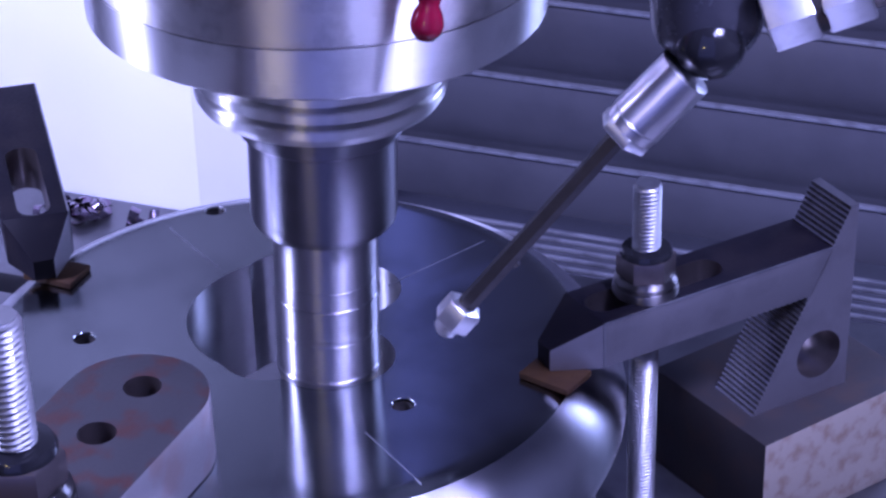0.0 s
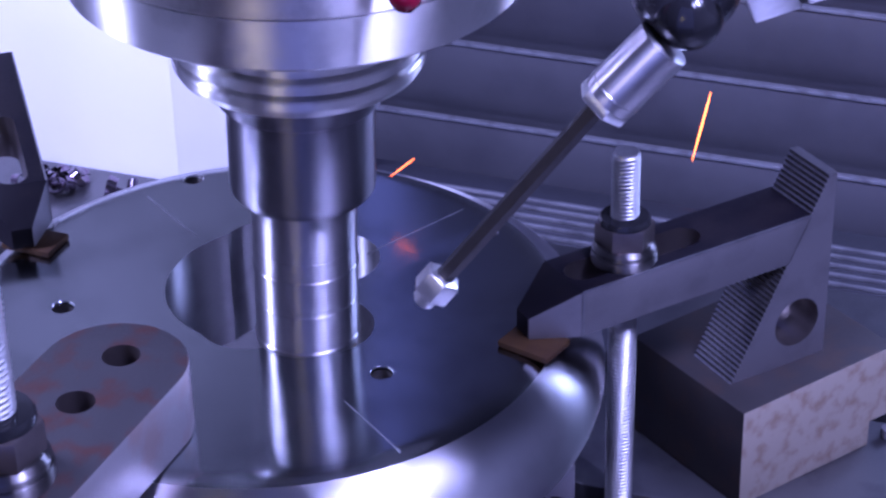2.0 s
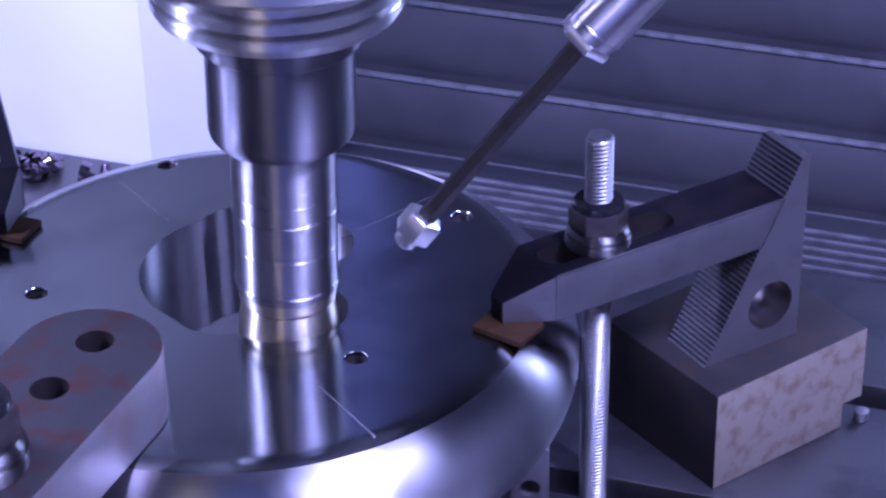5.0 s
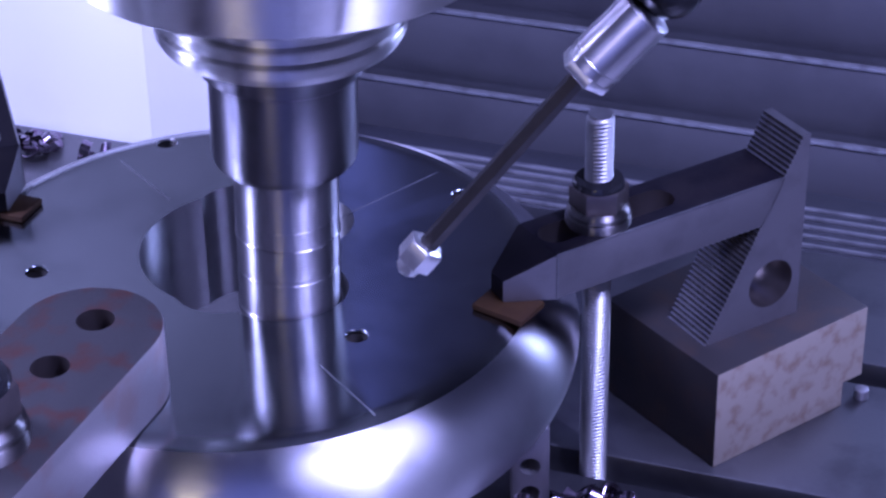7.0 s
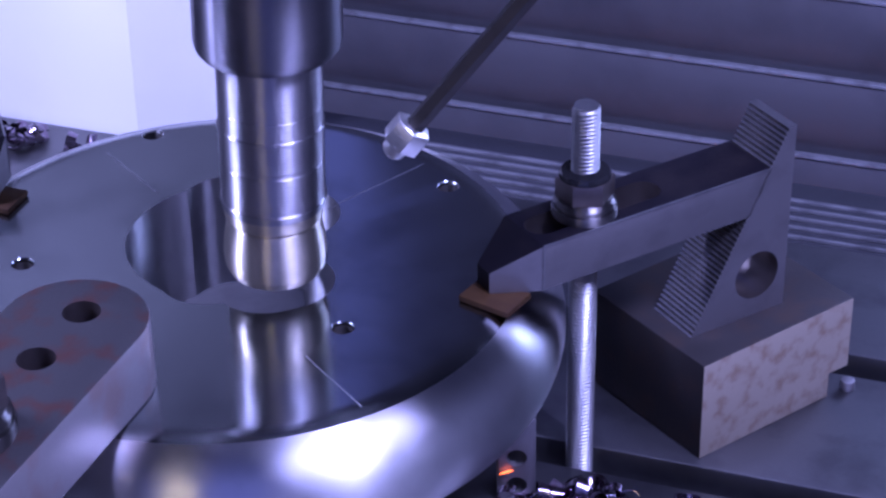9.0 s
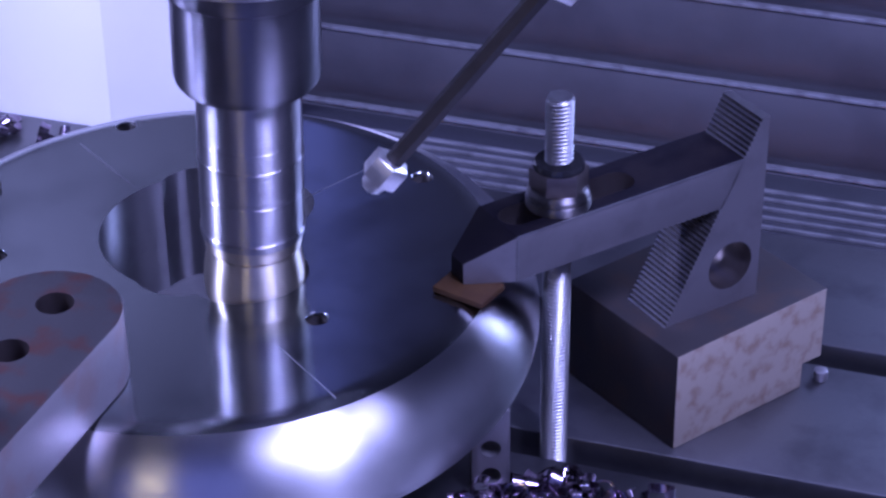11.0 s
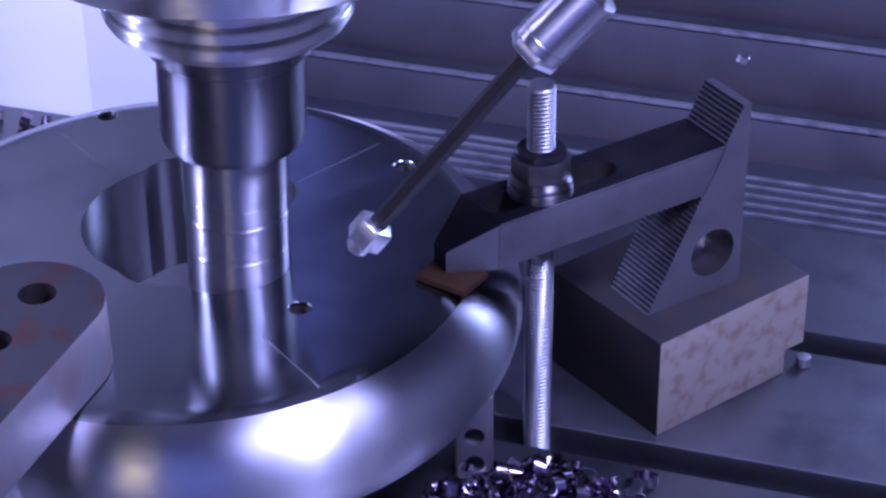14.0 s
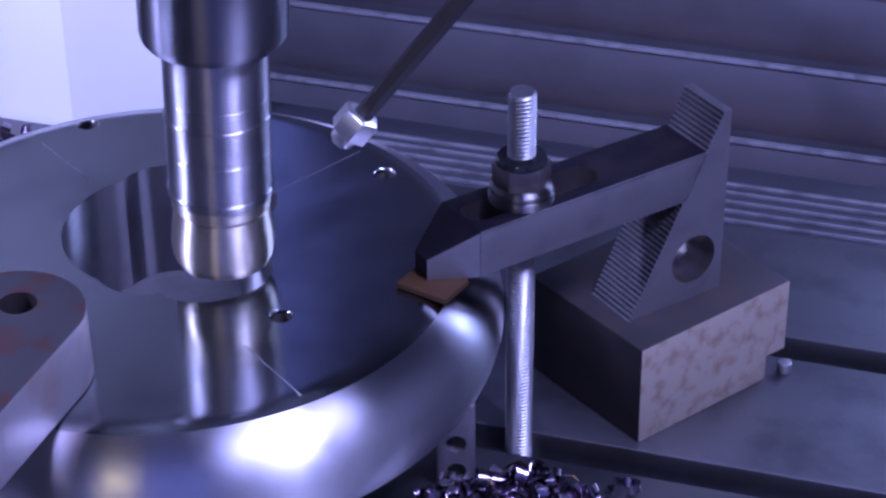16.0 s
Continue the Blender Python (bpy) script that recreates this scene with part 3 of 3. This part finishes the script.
# ---- sparks and flying chips ----


def glow(name, colour, strength):
    m, nodes, links, p = shader(name)
    p.inputs["Base Color"].default_value = (0.3, 0.1, 0.03, 1)
    p.inputs["Emission Color"].default_value, p.inputs["Emission Strength"].default_value = (*colour, 1), strength
    return m


HOT = [glow("white_hot_steel", (1.0, 0.24, 0.03), 26.0), glow("orange_hot_steel", (1.0, 0.18, 0.02), 9.0), glow("red_hot_steel", (1.0, 0.14, 0.012), 5.0), glow("pocket_glow_steel", (1.0, 0.2, 0.035), 150.0)]

AT_2 = [(0.045, 0.05, 0.015, 0.056, 0.05, 0.024)]
AT_8 = [
    (0.244, 0.15, -0.025, 0.27, 0.15, -0.018), (0.246, 0.1, -0.051, 0.287, 0.1, -0.033), (0.242, 0.08, -0.075, 0.284, 0.08, -0.041),
    (0.244, 0.08, -0.076, 0.286, 0.08, -0.056), (0.254, 0.08, -0.081, 0.286, 0.08, -0.062), (0.248, 0.09, -0.078, 0.282, 0.09, -0.045),
    (0.167, -0.035, -0.065, 0.172, -0.035, -0.088), (0.169, -0.035, -0.065, 0.19, -0.035, -0.07),
    (0.189, -0.07, -0.082, 0.194, -0.07, -0.091), (0.13, -0.03, -0.053, 0.133, -0.03, -0.046), (-0.020, -0.035, -0.030, -0.008, -0.035, -0.028)]
AT_15 = [
    (0.082, 0.05, 0.0, 0.093, 0.05, 0.011), (0.121, -0.01, 0.029, 0.137, -0.01, 0.038), (0.125, 0.03, 0.003, 0.138, 0.03, 0.011),
    (0.153, 0.03, 0.021, 0.175, 0.03, 0.033), (0.206, 0.1, 0.017, 0.223, 0.1, 0.016), (0.126, 0.1, -0.006, 0.136, 0.1, 0.004),
    (0.292, 0.1, -0.042, 0.313, 0.1, -0.034), (0.247, 0.1, -0.056, 0.29, 0.1, -0.039), (0.245, 0.06, -0.065, 0.274, 0.06, -0.048),
    (0.151, 0.03, -0.057, 0.18, 0.03, -0.035), (0.144, -0.03, -0.069, 0.165, -0.03, -0.075), (0.165, -0.03, -0.075, 0.171, -0.03, -0.048)]
AT_15_LOW = [
    (0.161, -0.055, -0.076, 0.173, -0.055, -0.088), (0.173, -0.04, -0.076, 0.186, -0.04, -0.084), (0.187, -0.07, -0.074, 0.194, -0.07, -0.092),
    (0.074, -0.1, -0.064, 0.087, -0.1, -0.061), (0.081, -0.1, -0.066, 0.088, -0.1, -0.075), (-0.019, -0.03, -0.014, -0.013, -0.03, -0.010)]
EMBER = [(0.105, -0.0685, -0.0795, 0.111, -0.0685, -0.0775)]
AT_1_9 = [
    (0.215, 0.1, 0.026, 0.241, 0.1, 0.036), (0.158, 0.1, -0.015, 0.208, 0.1, 0.017), (0.161, 0.1, -0.032, 0.21, 0.1, -0.003),
    (0.245, 0.1, -0.035, 0.27, 0.1, -0.038), (0.066, 0.1, -0.015, 0.077, 0.1, -0.013), (0.139, 0.1, 0.044, 0.13, 0.1, -0.0)]
AT_8_4 = [
    (0.183, 0.1, -0.008, 0.206, 0.1, 0.003), (0.23, 0.1, -0.005, 0.253, 0.1, 0.004), (0.095, 0.1, -0.034, 0.121, 0.1, -0.011),
    (0.245, 0.1, -0.083, 0.287, 0.1, -0.063), (0.248, 0.1, -0.078, 0.286, 0.1, -0.054), (0.165, 0.1, -0.089, 0.245, 0.1, -0.078),
    (0.228, 0.1, -0.068, 0.285, 0.1, -0.054), (0.102, -0.035, -0.089, 0.112, -0.035, -0.107)]
AT_14_9 = [
    (0.237, 0.1, 0.006, 0.272, 0.1, 0.02), (0.11, 0.1, -0.02, 0.129, 0.1, -0.011), (0.245, 0.1, -0.073, 0.311, 0.1, -0.044),
    (0.235, 0.1, -0.054, 0.309, 0.1, -0.026), (0.156, 0.1, -0.099, 0.242, 0.1, -0.083), (0.142, -0.035, -0.079, 0.174, -0.035, -0.042),
    (0.246, 0.1, -0.061, 0.305, 0.1, -0.056)]
AT_15_1 = [
    (0.25, 0.1, 0.005, 0.28, 0.1, 0.013), (0.297, 0.1, 0.006, 0.308, 0.1, 0.001), (0.085, 0.1, -0.024, 0.097, 0.1, -0.032),
    (0.208, -0.035, -0.099, 0.253, -0.035, -0.112), (0.241, -0.035, -0.082, 0.263, -0.035, -0.059), (0.218, -0.035, -0.111, 0.225, -0.035, -0.087)]
SPARKS = []


def spark(t, a, b, thick, heat):
    """a glowing sliver that leaves the cutter and is at a..b at t seconds"""
    a, b = Vector(a), Vector(b)
    l = (b - a).length
    ob = part("spark", lathe([(0, -l / 2), (thick * 0.5, -l * 0.42), (thick, -l * 0.1), (thick, l * 0.3), (thick * 0.4, l * 0.46), (0, l / 2)], 8), HOT[heat])
    tagged(ob, "glowing orange steel spark thrown off the cutter", "spark", "sparks")
    SPARKS.append((ob, t, a, b))


rng = random.Random(9)
for when, streaks in ((2.0, AT_2), (8.5, AT_8), (15.0, AT_15), (15.0, AT_15_LOW), (9.0, EMBER), (1.9, AT_1_9), (8.4, AT_8_4), (14.9, AT_14_9), (15.1, AT_15_1)):
    for p in streaks:
        heat = 2 if when == 9.0 else 0 if p[1] < -0.02 and p[0] > 0.05 else rng.choice((0, 1, 1, 2))
        spark(when, p[:3], p[3:], (0.0009, 0.0005, 0.0004)[heat], heat)
# hidden glowing slivers, added to light the pocket's wall orange
for when, thick, heat in ((8.5, 0.006, 3), (15.0, 0.005, 3)):
    spark(when, (-0.018, -0.034, -0.052), (-0.014, -0.030, -0.030), thick, heat)

# bright chips in the air: seconds and place
CHIPS = [(0.5, 0.216, 0.07, 0.019), (0.5, 0.229, 0.07, 0.027), (0.5, 0.11, 0.07, -0.018), (0.5, 0.161, 0.07, 0.004),
         (1.5, 0.26, 0.07, 0.013), (1.5, 0.159, 0.07, -0.006), (6.5, 0.076, 0.07, 0.003), (6.5, 0.115, 0.07, -0.018),
         (6.5, 0.186, 0.07, -0.002), (6.5, 0.235, 0.07, 0.015), (7.5, 0.223, 0.07, 0.024), (7.5, 0.272, 0.07, -0.036),
         (8.0, 0.238, 0.07, 0.04), (8.0, 0.255, 0.07, -0.046), (11.5, 0.166, 0.07, 0.041), (11.5, 0.115, 0.07, -0.02),
         (11.5, 0.146, 0.07, 0.025), (13.0, 0.188, 0.07, 0.006), (13.0, 0.243, 0.07, 0.006), (13.0, 0.076, 0.07, -0.005),
         (13.5, 0.172, 0.07, -0.01), (13.5, 0.112, 0.07, -0.027), (13.5, 0.279, 0.07, -0.004), (13.5, 0.255, 0.07, -0.015)]
FLYING = []
for when, p in ((12.5, (0.086, 0.08, 0.001, 0.098, 0.08, 0.005)), (12.5, (0.16, 0.08, 0.012, 0.173, 0.08, 0.033)), (14.0, (0.141, 0.08, -0.002, 0.15, 0.08, -0.001)),
                (14.0, (0.237, 0.1, 0.002, 0.241, 0.1, 0.011)), (14.0, (0.216, 0.08, -0.016, 0.221, 0.08, -0.015))):
    bm = bmesh.new()
    curl(bm, Matrix.Identity(4), 0.0024, 0.8, 0.0026)
    ob = part("flying_chip", bm, ALU, smooth=50)
    tagged(ob, "small bright curled steel chip thrown off the cutter", "chip", "flying chips")
    FLYING.append((ob, when, Vector(p[:3]), Vector(p[3:])))

for when, x, y, z in CHIPS:
    bm = bmesh.new()
    for _ in range(rng.choice((1, 1, 2))):
        curl(bm, pose(rng.uniform(-0.003, 0.003), rng.uniform(-0.003, 0.003), 0, rng.uniform(0, 360), rng.uniform(0, 360), rng.uniform(0, 360)), rng.uniform(0.002, 0.0034), rng.uniform(0.5, 1.1), rng.uniform(0.0012, 0.0026))
    ob = part("flying_chip", bm, ALU, smooth=50)
    tagged(ob, "small bright curled steel chip thrown off the cutter", "chip", "flying chips")
    way = Vector((rng.uniform(-0.006, 0.006), rng.uniform(-0.006, 0.006), 0.005))
    FLYING.append((ob, when, Vector((x, y, z)) - way, Vector((x, y, z)) + way))

# ---- moves ----


def feed(t):
    """height and sideways place of the head: slow feed down, quick lift, step to the next cut"""
    starts = (-4.0, 2.62, 9.24, 15.86)
    places = ((-0.0042, -0.0013), (-0.0012, -0.0004), (0.0012, 0.0004), (0.004, 0.0012))
    n = max(i for i, s in enumerate(starts) if t >= s - 1e-6)
    u = t - starts[n]
    x, y = places[n]
    if u <= 5.78:
        return x, y, -0.0100 * u
    k = min(1.0, max(0.0, (u - 5.80) / 0.56))
    z = -0.0578 + 0.0578 * k * k * (3 - 2 * k)
    k = min(1.0, max(0.0, (u - 6.2) / 0.4))
    if n + 1 < len(places):
        x, y = x + (places[n + 1][0] - x) * k, y + (places[n + 1][1] - y) * k
    return x, y, z


def motions():
    rows, cover_rows = [], []
    for i in range(161):
        t = i / 10
        x, y, z = feed(t)
        rows.append((t, pose(0.0176 + x, -0.0435 + y, z, 0, 1.3, 0)))
        cover_rows.append((t, AXES @ pose(0, 0, z)))
    walk(HEAD, rows)
    walk(COLUMN, cover_rows)
    for ob, t, a, b in SPARKS + FLYING:
        # inside the cutter until it is thrown; afterwards down in the sump
        mid, way = (a + b) / 2, (b - a).normalized()
        way = way if way.z > 0 else -way
        turn = way.to_track_quat("Z", "Y").to_matrix().to_4x4()
        keys = []
        for i in range(0, int(round(t * 10))):
            x, y, z = feed(i / 10)
            keys.append((i / 10, Matrix.Translation((0.0176 + x, -0.0435 + y, 0.085 + z))))
        keys.append((t, Matrix.Translation(mid) @ turn))
        keys.append((t + 0.1, Matrix.Translation(mid + Vector((0.35 * way.x, 0.20, -0.12))) @ turn))
        rest = mid + Vector((0.4 * way.x, 0.22, 0))
        rest.z = -0.695
        keys.append((min(15.9, t + 0.4), Matrix.Translation(rest) @ turn))
        keys.append((16.0, Matrix.Translation(rest) @ turn))
        walk(ob, keys)


motions()
